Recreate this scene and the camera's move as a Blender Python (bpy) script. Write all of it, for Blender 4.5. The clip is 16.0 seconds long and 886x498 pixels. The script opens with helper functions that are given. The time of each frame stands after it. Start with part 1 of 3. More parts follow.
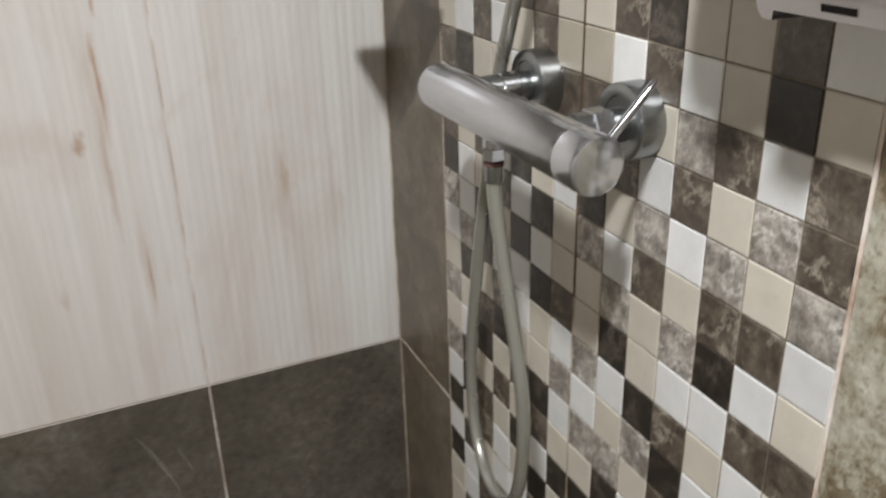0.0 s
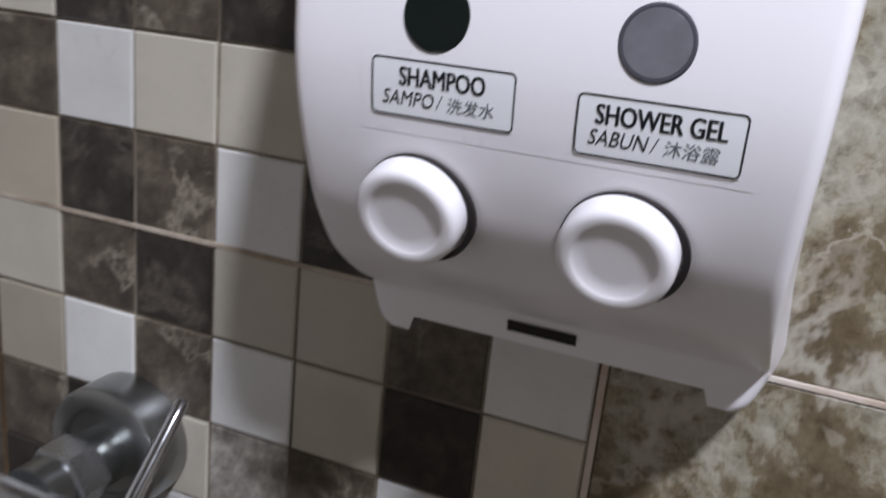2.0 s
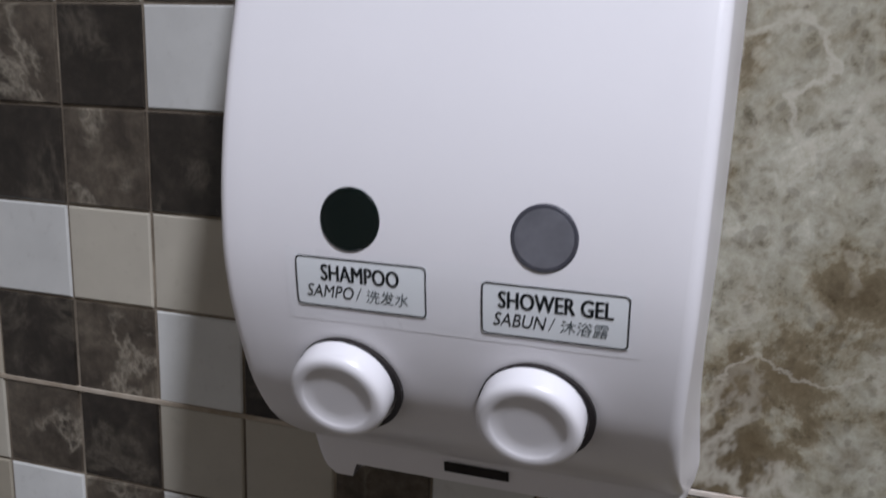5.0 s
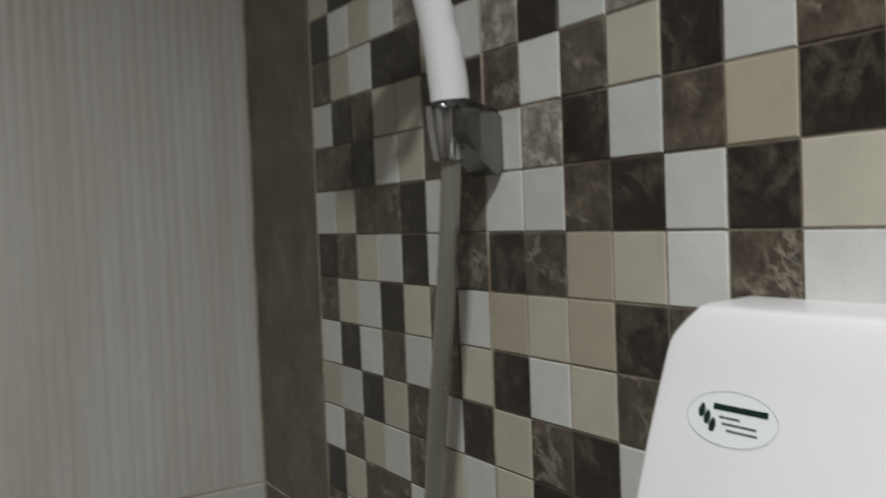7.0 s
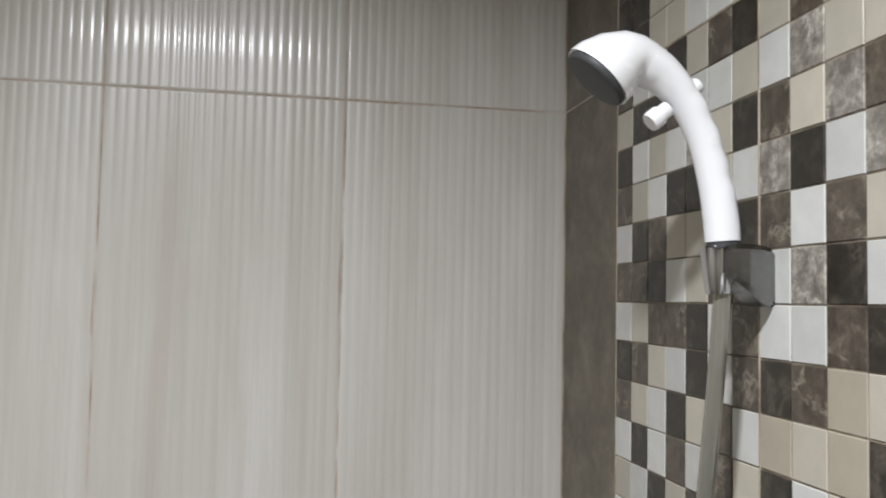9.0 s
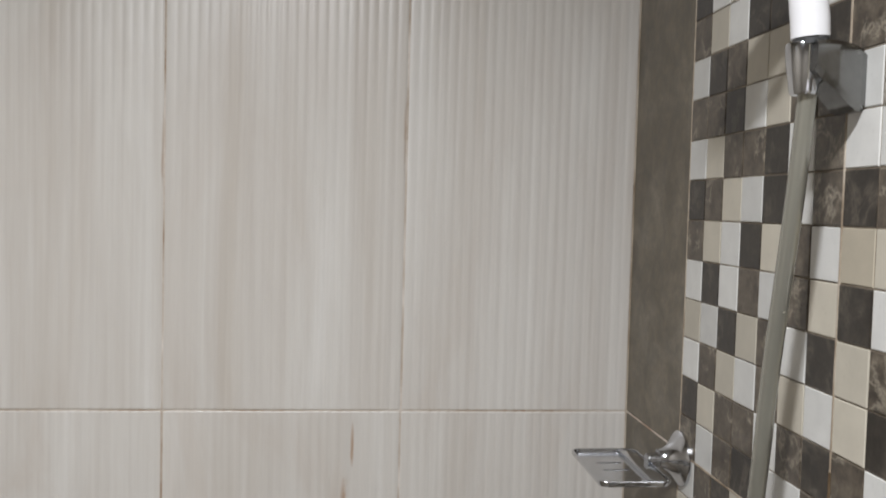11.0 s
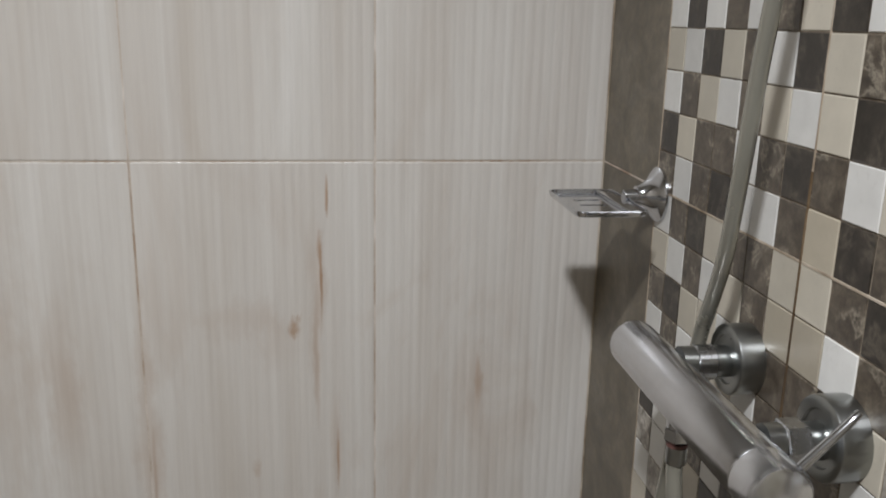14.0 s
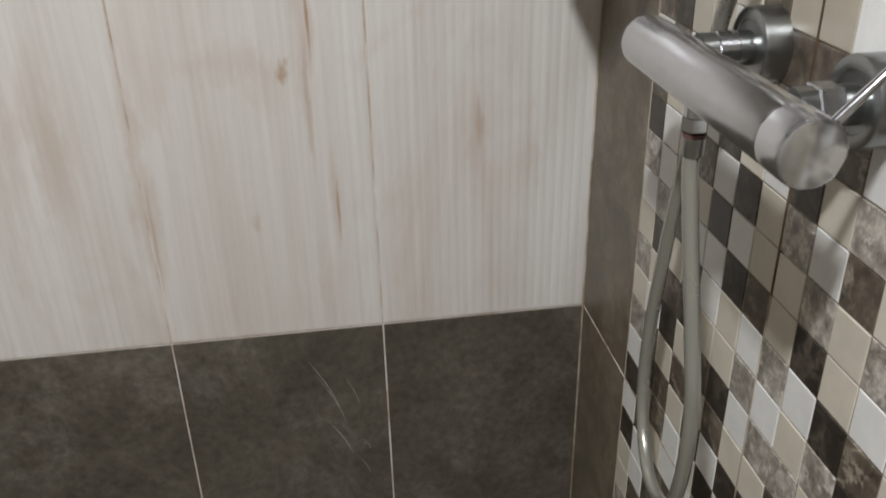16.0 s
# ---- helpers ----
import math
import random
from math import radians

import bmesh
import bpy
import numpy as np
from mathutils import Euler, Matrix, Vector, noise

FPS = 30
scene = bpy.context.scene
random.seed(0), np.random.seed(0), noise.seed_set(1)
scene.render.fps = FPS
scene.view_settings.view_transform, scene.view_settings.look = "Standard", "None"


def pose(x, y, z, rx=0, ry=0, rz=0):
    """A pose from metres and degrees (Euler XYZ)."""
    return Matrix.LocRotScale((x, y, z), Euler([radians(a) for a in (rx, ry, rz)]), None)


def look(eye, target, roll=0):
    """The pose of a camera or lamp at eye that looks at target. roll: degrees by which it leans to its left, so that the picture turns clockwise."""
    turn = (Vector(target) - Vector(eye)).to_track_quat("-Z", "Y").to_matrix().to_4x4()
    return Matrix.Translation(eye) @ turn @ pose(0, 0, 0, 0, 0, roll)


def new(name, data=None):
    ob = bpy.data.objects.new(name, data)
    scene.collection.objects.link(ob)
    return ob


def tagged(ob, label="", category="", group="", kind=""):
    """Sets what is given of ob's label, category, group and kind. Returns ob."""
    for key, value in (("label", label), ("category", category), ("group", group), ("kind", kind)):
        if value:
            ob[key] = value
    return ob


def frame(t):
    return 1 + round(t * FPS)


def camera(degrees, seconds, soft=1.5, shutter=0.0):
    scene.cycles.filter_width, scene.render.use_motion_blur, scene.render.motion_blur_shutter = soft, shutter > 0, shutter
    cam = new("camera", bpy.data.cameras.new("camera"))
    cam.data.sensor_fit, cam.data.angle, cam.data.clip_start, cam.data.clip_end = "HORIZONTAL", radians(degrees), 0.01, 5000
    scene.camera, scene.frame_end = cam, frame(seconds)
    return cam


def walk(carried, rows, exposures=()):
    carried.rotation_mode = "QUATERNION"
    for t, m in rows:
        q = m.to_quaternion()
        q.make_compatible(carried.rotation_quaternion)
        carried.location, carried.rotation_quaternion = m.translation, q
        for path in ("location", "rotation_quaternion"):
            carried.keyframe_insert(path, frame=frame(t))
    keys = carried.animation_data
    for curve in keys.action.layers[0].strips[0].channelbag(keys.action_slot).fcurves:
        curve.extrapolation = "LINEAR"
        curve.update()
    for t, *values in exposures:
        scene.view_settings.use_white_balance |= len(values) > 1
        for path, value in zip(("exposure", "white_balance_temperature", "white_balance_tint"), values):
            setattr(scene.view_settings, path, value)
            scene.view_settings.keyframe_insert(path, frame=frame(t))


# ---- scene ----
cam = camera(54.5, 16.0, soft=1.8, shutter=0.4)
PATH = [
    (0, (-0.408, -0.922, 1.286), (0.322, 0.747, 0.461), -1.7),
    (0.5, (-0.383, -0.849, 1.286), (0.582, 0.728, 0.522), 2.4),
    (1, (-0.359, -0.756, 1.283), (0.954, 0.575, 0.571), 4.4),
    (1.5, (-0.342, -0.687, 1.302), (1.264, 0.313, 0.653), 6.0),
    (2, (-0.293, -0.646, 1.315), (1.495, 0.038, 0.737), 6.0),
    (2.5, (-0.28, -0.634, 1.318), (1.575, -0.086, 0.807), 4.5),
    (3, (-0.272, -0.63, 1.319), (1.598, -0.114, 0.83), 3.8),
    (3.2, (-0.276, -0.633, 1.319), (1.601, -0.12, 0.844), 4.0),
    (5.3, (-0.309, -0.667, 1.368), (1.545, -0.033, 0.964), 0.6),
    (5.5, (-0.313, -0.681, 1.382), (1.489, 0.096, 0.995), -0.7),
    (6, (-0.337, -0.713, 1.434), (1.215, 0.511, 1.127), -1.4),
    (6.5, (-0.356, -0.765, 1.49), (0.94, 0.745, 1.291), -2.6),
    (7, (-0.361, -0.811, 1.511), (0.705, 0.88, 1.442), -2.2),
    (7.5, (-0.371, -0.852, 1.531), (0.454, 0.97, 1.522), -0.6),
    (8, (-0.365, -0.894, 1.542), (0.27, 1.001, 1.619), -0.5),
    (8.2, (-0.365, -0.908, 1.543), (0.205, 1.005, 1.657), -0.2),
    (10.3, (-0.381, -0.934, 1.512), (-0.184, 1.054, 1.597), 1.6),
    (10.5, (-0.372, -0.925, 1.494), (-0.175, 1.065, 1.513), 1.7),
    (11, (-0.363, -0.912, 1.464), (-0.159, 1.075, 1.367), 1.5),
    (11.5, (-0.358, -0.905, 1.445), (-0.154, 1.078, 1.284), 1.5),
    (12, (-0.353, -0.902, 1.424), (-0.147, 1.073, 1.182), 1.3),
    (12.5, (-0.357, -0.904, 1.409), (-0.144, 1.062, 1.105), 1.4),
    (13, (-0.361, -0.897, 1.397), (-0.139, 1.052, 1.01), 1.4),
    (13.5, (-0.362, -0.891, 1.385), (-0.115, 1.036, 0.91), 1.3),
    (14, (-0.359, -0.894, 1.374), (-0.096, 1.021, 0.86), 1.2),
    (14.5, (-0.357, -0.891, 1.353), (-0.095, 0.997, 0.748), 0.5),
    (15, (-0.358, -0.885, 1.317), (-0.11, 0.965, 0.599), 0.0),
    (15.5, (-0.359, -0.883, 1.292), (-0.112, 0.92, 0.462), -0.3),
    (16, (-0.356, -0.875, 1.274), (-0.114, 0.881, 0.348), -1.3),
]
EXPOSURES = [
    (0.0, 0.58, 6500, 10), (0.5, 0.48, 6450, 11), (1.0, 0.2, 6300, 11), (1.5, 0.0, 6150, 14), (2.5, -0.5, 5950, 16), (3.2, -0.55, 5950, 15), (5.3, -0.82, 6050, 14), (5.5, -0.86, 6100, 13), (6.0, -1.08, 6200, 12),
    (6.5, -1.07, 6400, 9), (7.0, -0.95, 6600, 5), (7.5, -0.62, 6500, 6), (8.0, -0.09, 6350, 7), (10.5, 0.2, 6500, 10), (12.0, 0.12, 6500, 10), (13.0, 0.03, 6500, 10), (14.0, 0.05, 6500, 10), (15.0, 0.12, 6500, 10), (16.0, 0.36, 6500, 10),
]
walk(cam, [(t, look(eye, target, roll)) for t, eye, target, roll in PATH], EXPOSURES)

# ---- light and exposure ----
world = bpy.data.worlds.new("room_world")
world.use_nodes = True
scene.world = world
world.node_tree.nodes["Background"].inputs[0].default_value = (0.9, 0.95, 1.0, 1)
world.node_tree.nodes["Background"].inputs[1].default_value = 0.0

LAMP = (-0.62, -1.05, 2.225)
lamp_data = bpy.data.lights.new("downlight", "AREA")
lamp_data.shape, lamp_data.size, lamp_data.energy = "DISK", 0.110, 26.0
lamp_data.color = (0.95, 0.965, 1.0)
lamp_data.spread = radians(162)
lamp = new("downlight", lamp_data)
lamp.matrix_world = look(LAMP, (LAMP[0], LAMP[1], 0.0))


# ---- materials ----
def mat(name):
    m = bpy.data.materials.new(name)
    m.use_nodes = True
    return m, m.node_tree.nodes, m.node_tree.links, m.node_tree.nodes["Principled BSDF"]


def ramp(nodes, stops):
    r = nodes.new("ShaderNodeValToRGB")
    els = r.color_ramp.elements
    while len(els) < len(stops):
        els.new(0.5)
    for e, (p, c) in zip(els, stops):
        e.position, e.color = p, (*c, 1)
    return r


def mixer(nodes, links, fac, a, b, blend="MIX"):
    m = nodes.new("ShaderNodeMix")
    m.data_type, m.blend_type = "RGBA", blend
    for sock, v in ((m.inputs["Factor"], fac), (m.inputs["A"], a), (m.inputs["B"], b)):
        if isinstance(v, (int, float)):
            sock.default_value = v
        elif isinstance(v, tuple):
            sock.default_value = (*v, 1)
        else:
            links.new(v, sock)
    return m.outputs["Result"]


def math_node(nodes, links, op, a, b=0.0, c=0.0, clamp=False):
    m = nodes.new("ShaderNodeMath")
    m.operation, m.use_clamp = op, clamp
    for sock, v in zip(m.inputs, (a, b, c)):
        if isinstance(v, (int, float)):
            sock.default_value = v
        else:
            links.new(v, sock)
    return m.outputs[0]


def coords(nodes, links, scale=(1, 1, 1), shift=True):
    """World position, pushed aside by each object's own random number."""
    geo = nodes.new("ShaderNodeNewGeometry")
    mapping = nodes.new("ShaderNodeMapping")
    mapping.inputs["Scale"].default_value = scale
    if shift:
        info = nodes.new("ShaderNodeObjectInfo")
        add = nodes.new("ShaderNodeVectorMath")
        add.operation = "MULTIPLY_ADD"
        links.new(info.outputs["Random"], add.inputs[0])
        add.inputs[1].default_value = (3.1, 7.7, 5.3)
        links.new(geo.outputs["Position"], add.inputs[2])
        links.new(add.outputs[0], mapping.inputs["Vector"])
    else:
        links.new(geo.outputs["Position"], mapping.inputs["Vector"])
    return mapping.outputs[0]


def noise_tex(nodes, links, vec, scale, detail=4.0, rough=0.55, distort=0.0):
    n = nodes.new("ShaderNodeTexNoise")
    n.inputs["Scale"].default_value, n.inputs["Detail"].default_value = scale, detail
    n.inputs["Roughness"].default_value, n.inputs["Distortion"].default_value = rough, distort
    links.new(vec, n.inputs["Vector"])
    return n.outputs["Fac"]


def bump(nodes, links, bsdf, height, strength, distance=0.001):
    b = nodes.new("ShaderNodeBump")
    b.inputs["Strength"].default_value, b.inputs["Distance"].default_value = strength, distance
    links.new(height, b.inputs["Height"])
    links.new(b.outputs[0], bsdf.inputs["Normal"])


def plain_ceramic(name, colour, dirt, rough=0.32):
    """Glazed mosaic piece: even colour with a faint cloud, film of limescale and small pits."""
    m, nodes, links, bsdf = mat(name)
    vec = coords(nodes, links)
    cloud = noise_tex(nodes, links, vec, 38, 5)
    dark = tuple(c * 0.82 for c in colour)
    c1 = mixer(nodes, links, cloud, dark, tuple(min(1, c * 1.12) for c in colour))
    spots = noise_tex(nodes, links, vec, 260, 3)
    r = ramp(nodes, [(0.60, (0, 0, 0)), (0.74, (1, 1, 1))])
    links.new(spots, r.inputs[0])
    c2 = mixer(nodes, links, math_node(nodes, links, "MULTIPLY", r.outputs[0], 0.10), c1, dirt)
    info = nodes.new("ShaderNodeObjectInfo")
    tone = math_node(nodes, links, "MULTIPLY_ADD", info.outputs["Random"], 0.22, 0.89)
    hsv = nodes.new("ShaderNodeHueSaturation")
    links.new(tone, hsv.inputs["Value"])
    links.new(c2, hsv.inputs["Color"])
    links.new(hsv.outputs[0], bsdf.inputs["Base Color"])
    rr = math_node(nodes, links, "MULTIPLY_ADD", cloud, 0.25, rough - 0.1)
    links.new(rr, bsdf.inputs["Roughness"])
    bump(nodes, links, bsdf, spots, 0.05, 0.0005)
    return m


def marble(name, low, mid, high, scale, vein, vein_amount, rough=0.34, vein_scale=22, contrast=(0.34, 0.52, 0.72), shift=True, grain=180, distort=0.5, band_width=0.075):
    """Clouded stone with pale crooked veins."""
    m, nodes, links, bsdf = mat(name)
    vec = coords(nodes, links, shift=shift)
    n1 = noise_tex(nodes, links, vec, scale, 8, 0.66, distort)
    r1 = ramp(nodes, [(contrast[0], low), (contrast[1], mid), (contrast[2], high)])
    links.new(n1, r1.inputs[0])
    n2 = noise_tex(nodes, links, vec, vein_scale, 5, 0.62, distort)
    away = math_node(nodes, links, "ABSOLUTE", math_node(nodes, links, "SUBTRACT", n2, 0.5))
    band = ramp(nodes, [(0.0, (1, 1, 1)), (band_width * 0.25, (0.6, 0.6, 0.6)), (band_width, (0, 0, 0))])
    links.new(away, band.inputs[0])
    patch = ramp(nodes, [(0.48, (0, 0, 0)), (0.57, (1, 1, 1))])
    links.new(noise_tex(nodes, links, vec, scale * 0.45, 2), patch.inputs[0])
    fac = math_node(nodes, links, "MULTIPLY", math_node(nodes, links, "MULTIPLY", band.outputs[0], patch.outputs[0]), vein_amount)
    c = mixer(nodes, links, fac, r1.outputs[0], vein)
    g = noise_tex(nodes, links, vec, grain, 4, 0.7)
    gr = ramp(nodes, [(0.35, (0.72, 0.72, 0.72)), (0.65, (1.15, 1.15, 1.15))])
    links.new(g, gr.inputs[0])
    c = mixer(nodes, links, 1.0, c, gr.outputs[0], "MULTIPLY")
    links.new(c, bsdf.inputs["Base Color"])
    links.new(math_node(nodes, links, "MULTIPLY_ADD", g, 0.3, rough - 0.15), bsdf.inputs["Roughness"])
    bump(nodes, links, bsdf, g, 0.25, 0.0006)
    return m


GROUT_TINT = (0.17, 0.135, 0.10)
TILE_MATS = {
    "W": plain_ceramic("white_mosaic", (0.64, 0.638, 0.615), GROUT_TINT),
    "B": plain_ceramic("beige_mosaic", (0.52, 0.482, 0.402), GROUT_TINT),
    "K": plain_ceramic("khaki_mosaic", (0.42, 0.375, 0.295), GROUT_TINT),
    "M": marble("brown_mosaic", (0.051, 0.040, 0.030), (0.097, 0.078, 0.058), (0.158, 0.132, 0.099), 55, (0.47, 0.42, 0.33), 0.5, vein_scale=26, contrast=(0.34, 0.52, 0.70), distort=0.3, band_width=0.045),
    "D": marble("dark_mosaic", (0.018, 0.015, 0.011), (0.029, 0.023, 0.018), (0.054, 0.045, 0.034), 60, (0.20, 0.17, 0.13), 0.35, vein_scale=34),
    "G": marble("grey_mosaic", (0.17, 0.152, 0.128), (0.28, 0.255, 0.22), (0.46, 0.43, 0.375), 60, (0.64, 0.61, 0.55), 0.75, vein_scale=30, contrast=(0.37, 0.5, 0.62), distort=0.2, band_width=0.05),
}
STONE = marble("grey_brown_stone_tile", (0.063, 0.054, 0.040), (0.089, 0.077, 0.058), (0.131, 0.114, 0.089), 9, (0.24, 0.22, 0.19), 0.25, rough=0.46, vein_scale=6, contrast=(0.3, 0.5, 0.72), grain=75)
STRIP_STONE = marble("brown_stone_strip", (0.098, 0.081, 0.057), (0.140, 0.118, 0.085), (0.199, 0.171, 0.127), 14, (0.27, 0.245, 0.20), 0.3, rough=0.42, vein_scale=6, contrast=(0.32, 0.5, 0.68), grain=75)


def brown_marble():
    """Polished brown marble: cream drifts, crisp specks, thin pale veins and a few dark cracks."""
    m, nodes, links, bsdf = mat("light_brown_marble")
    vec = coords(nodes, links, shift=False)
    big = ramp(nodes, [(0.36, (0.115, 0.088, 0.050)), (0.455, (0.175, 0.142, 0.088)), (0.478, (0.250, 0.218, 0.150)), (0.505, (0.305, 0.282, 0.212)), (0.575, (0.355, 0.338, 0.270)), (0.66, (0.46, 0.44, 0.36))])
    links.new(noise_tex(nodes, links, vec, 17, 12, 0.70, 0.25), big.inputs[0])
    speck = noise_tex(nodes, links, vec, 120, 8, 0.74, 0.2)
    sp = ramp(nodes, [(0.34, (0.42, 0.39, 0.34)), (0.42, (0.82, 0.80, 0.76)), (0.52, (1.0, 1.0, 1.0)), (0.60, (1.12, 1.13, 1.14)), (0.68, (1.40, 1.42, 1.45))])
    links.new(speck, sp.inputs[0])
    c = mixer(nodes, links, 1.0, big.outputs[0], sp.outputs[0], "MULTIPLY")
    # brown flakes among the cream
    warp = nodes.new("ShaderNodeVectorMath")
    warp.operation = "MULTIPLY_ADD"
    wn = nodes.new("ShaderNodeTexNoise")
    wn.inputs["Scale"].default_value = 45
    wn.inputs["Detail"].default_value = 4
    links.new(vec, wn.inputs["Vector"])
    links.new(wn.outputs["Color"], warp.inputs[0])
    warp.inputs[1].default_value = (0.022, 0.022, 0.022)
    links.new(vec, warp.inputs[2])
    for scale, tint, amount in ((48, (0.125, 0.092, 0.050), 0.4), (210, (0.060, 0.045, 0.026), 0.3), (110, (0.48, 0.45, 0.36), 0.3)):
        cell = nodes.new("ShaderNodeTexVoronoi")
        cell.inputs["Scale"].default_value = scale
        links.new(warp.outputs[0], cell.inputs["Vector"])
        part_of = nodes.new("ShaderNodeSeparateColor")
        links.new(cell.outputs["Color"], part_of.inputs[0])
        chosen = ramp(nodes, [(0.55, (0, 0, 0)), (0.62, (1, 1, 1))])
        links.new(part_of.outputs[0], chosen.inputs[0])
        core = ramp(nodes, [(0.30, (1, 1, 1)), (0.46, (0, 0, 0))])
        links.new(cell.outputs["Distance"], core.inputs[0])
        f = math_node(nodes, links, "MULTIPLY", math_node(nodes, links, "MULTIPLY", chosen.outputs[0], core.outputs[0]), amount)
        c = mixer(nodes, links, f, c, tint)
    for scale, width, tint, amount in ((5.5, 0.013, (0.52, 0.49, 0.41), 0.7), (15, 0.014, (0.44, 0.41, 0.335), 0.6), (4.1, 0.0045, (0.04, 0.030, 0.018), 0.9)):
        away = math_node(nodes, links, "ABSOLUTE", math_node(nodes, links, "SUBTRACT", noise_tex(nodes, links, vec, scale, 7, 0.58, 0.25), 0.5))
        line = ramp(nodes, [(0.0, (1, 1, 1)), (width * 0.5, (0.75, 0.75, 0.75)), (width, (0, 0, 0))])
        links.new(away, line.inputs[0])
        some = ramp(nodes, [(0.45, (0, 0, 0)), (0.55, (1, 1, 1))])
        links.new(noise_tex(nodes, links, vec, scale * 1.3, 2), some.inputs[0])
        f = math_node(nodes, links, "MULTIPLY", math_node(nodes, links, "MULTIPLY", line.outputs[0], some.outputs[0]), amount)
        c = mixer(nodes, links, f, c, tint)
    links.new(c, bsdf.inputs["Base Color"])
    links.new(math_node(nodes, links, "MULTIPLY_ADD", speck, 0.3, 0.22), bsdf.inputs["Roughness"])
    bump(nodes, links, bsdf, speck, 0.2, 0.0005)
    return m


EMPERADOR = brown_marble()


def grout_material(name, low, mid, high):
    m, nodes, links, bsdf = mat(name)
    vec = coords(nodes, links, shift=False)
    n = noise_tex(nodes, links, vec, 14, 6, 0.65)
    r = ramp(nodes, [(0.34, low), (0.5, mid), (0.68, high)])
    links.new(n, r.inputs[0])
    links.new(r.outputs[0], bsdf.inputs["Base Color"])
    bsdf.inputs["Roughness"].default_value = 0.85
    bump(nodes, links, bsdf, noise_tex(nodes, links, vec, 300, 3), 0.4)
    return m


GROUT = grout_material("dirty_grout", (0.085, 0.062, 0.042), (0.195, 0.16, 0.12), (0.40, 0.345, 0.27))
JOINT_GROUT = grout_material("pale_joint_grout", (0.36, 0.27, 0.20), (0.52, 0.455, 0.39), (0.68, 0.63, 0.575))
PALE_GROUT = grout_material("stained_pale_grout", (0.30, 0.19, 0.12), (0.58, 0.49, 0.41), (0.72, 0.67, 0.61))


def ribbed_material():
    """Cream glazed tile with soft vertical wood-like streaks and a few brown water stains."""
    m, nodes, links, bsdf = mat("cream_ribbed_tile")
    broad = noise_tex(nodes, links, coords(nodes, links, (10, 1, 0.9)), 1.0, 5, 0.62, 0.5)
    fine = noise_tex(nodes, links, coords(nodes, links, (120, 1, 2.2)), 1.0, 4, 0.6)
    r = ramp(nodes, [(0.30, (0.56, 0.523, 0.475)), (0.45, (0.61, 0.583, 0.545)), (0.58, (0.65, 0.630, 0.595)), (0.72, (0.71, 0.695, 0.668))])
    links.new(broad, r.inputs[0])
    r2 = ramp(nodes, [(0.3, (0.95, 0.938, 0.93)), (0.7, (1.04, 1.04, 1.04))])
    links.new(fine, r2.inputs[0])
    c = mixer(nodes, links, 1.0, r.outputs[0], r2.outputs[0], "MULTIPLY")
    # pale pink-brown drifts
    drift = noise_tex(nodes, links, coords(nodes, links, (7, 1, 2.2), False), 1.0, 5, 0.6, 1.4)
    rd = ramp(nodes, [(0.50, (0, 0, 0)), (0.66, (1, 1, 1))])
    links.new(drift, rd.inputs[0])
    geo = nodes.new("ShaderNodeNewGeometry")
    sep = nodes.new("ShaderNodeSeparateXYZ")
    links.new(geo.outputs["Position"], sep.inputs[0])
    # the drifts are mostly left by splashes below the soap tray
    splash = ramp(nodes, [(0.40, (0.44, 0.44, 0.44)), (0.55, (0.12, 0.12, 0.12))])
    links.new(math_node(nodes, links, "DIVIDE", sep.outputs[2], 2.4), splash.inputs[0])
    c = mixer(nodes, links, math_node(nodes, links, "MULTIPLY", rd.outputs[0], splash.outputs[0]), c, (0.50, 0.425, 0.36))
    # water stains with their own shapes
    wob = math_node(nodes, links, "MULTIPLY_ADD", noise_tex(nodes, links, coords(nodes, links, (30, 1, 14), False), 1.0, 6, 0.7), 0.09, -0.045)
    for sx, sz, rx, rz, power in STAINS:
        dx = math_node(nodes, links, "DIVIDE", math_node(nodes, links, "ADD", math_node(nodes, links, "SUBTRACT", sep.outputs[0], sx), math_node(nodes, links, "MULTIPLY", wob, min(1.0, rx * 25))), rx)
        dz = math_node(nodes, links, "DIVIDE", math_node(nodes, links, "ADD", math_node(nodes, links, "SUBTRACT", sep.outputs[2], sz), wob), rz)
        d2 = math_node(nodes, links, "ADD", math_node(nodes, links, "MULTIPLY", dx, dx), math_node(nodes, links, "MULTIPLY", dz, dz))
        f = math_node(nodes, links, "MULTIPLY", math_node(nodes, links, "POWER", math_node(nodes, links, "SUBTRACT", 1.0, d2, clamp=True), 1.6), power)
        c = mixer(nodes, links, f, c, (0.36, 0.225, 0.135))
    links.new(c, bsdf.inputs["Base Color"])
    bsdf.inputs["Roughness"].default_value = 0.34
    bsdf.inputs["Coat Weight"].default_value = 0.16
    bsdf.inputs["Coat Roughness"].default_value = 0.10
    bump(nodes, links, bsdf, fine, 0.06, 0.0008)
    return m


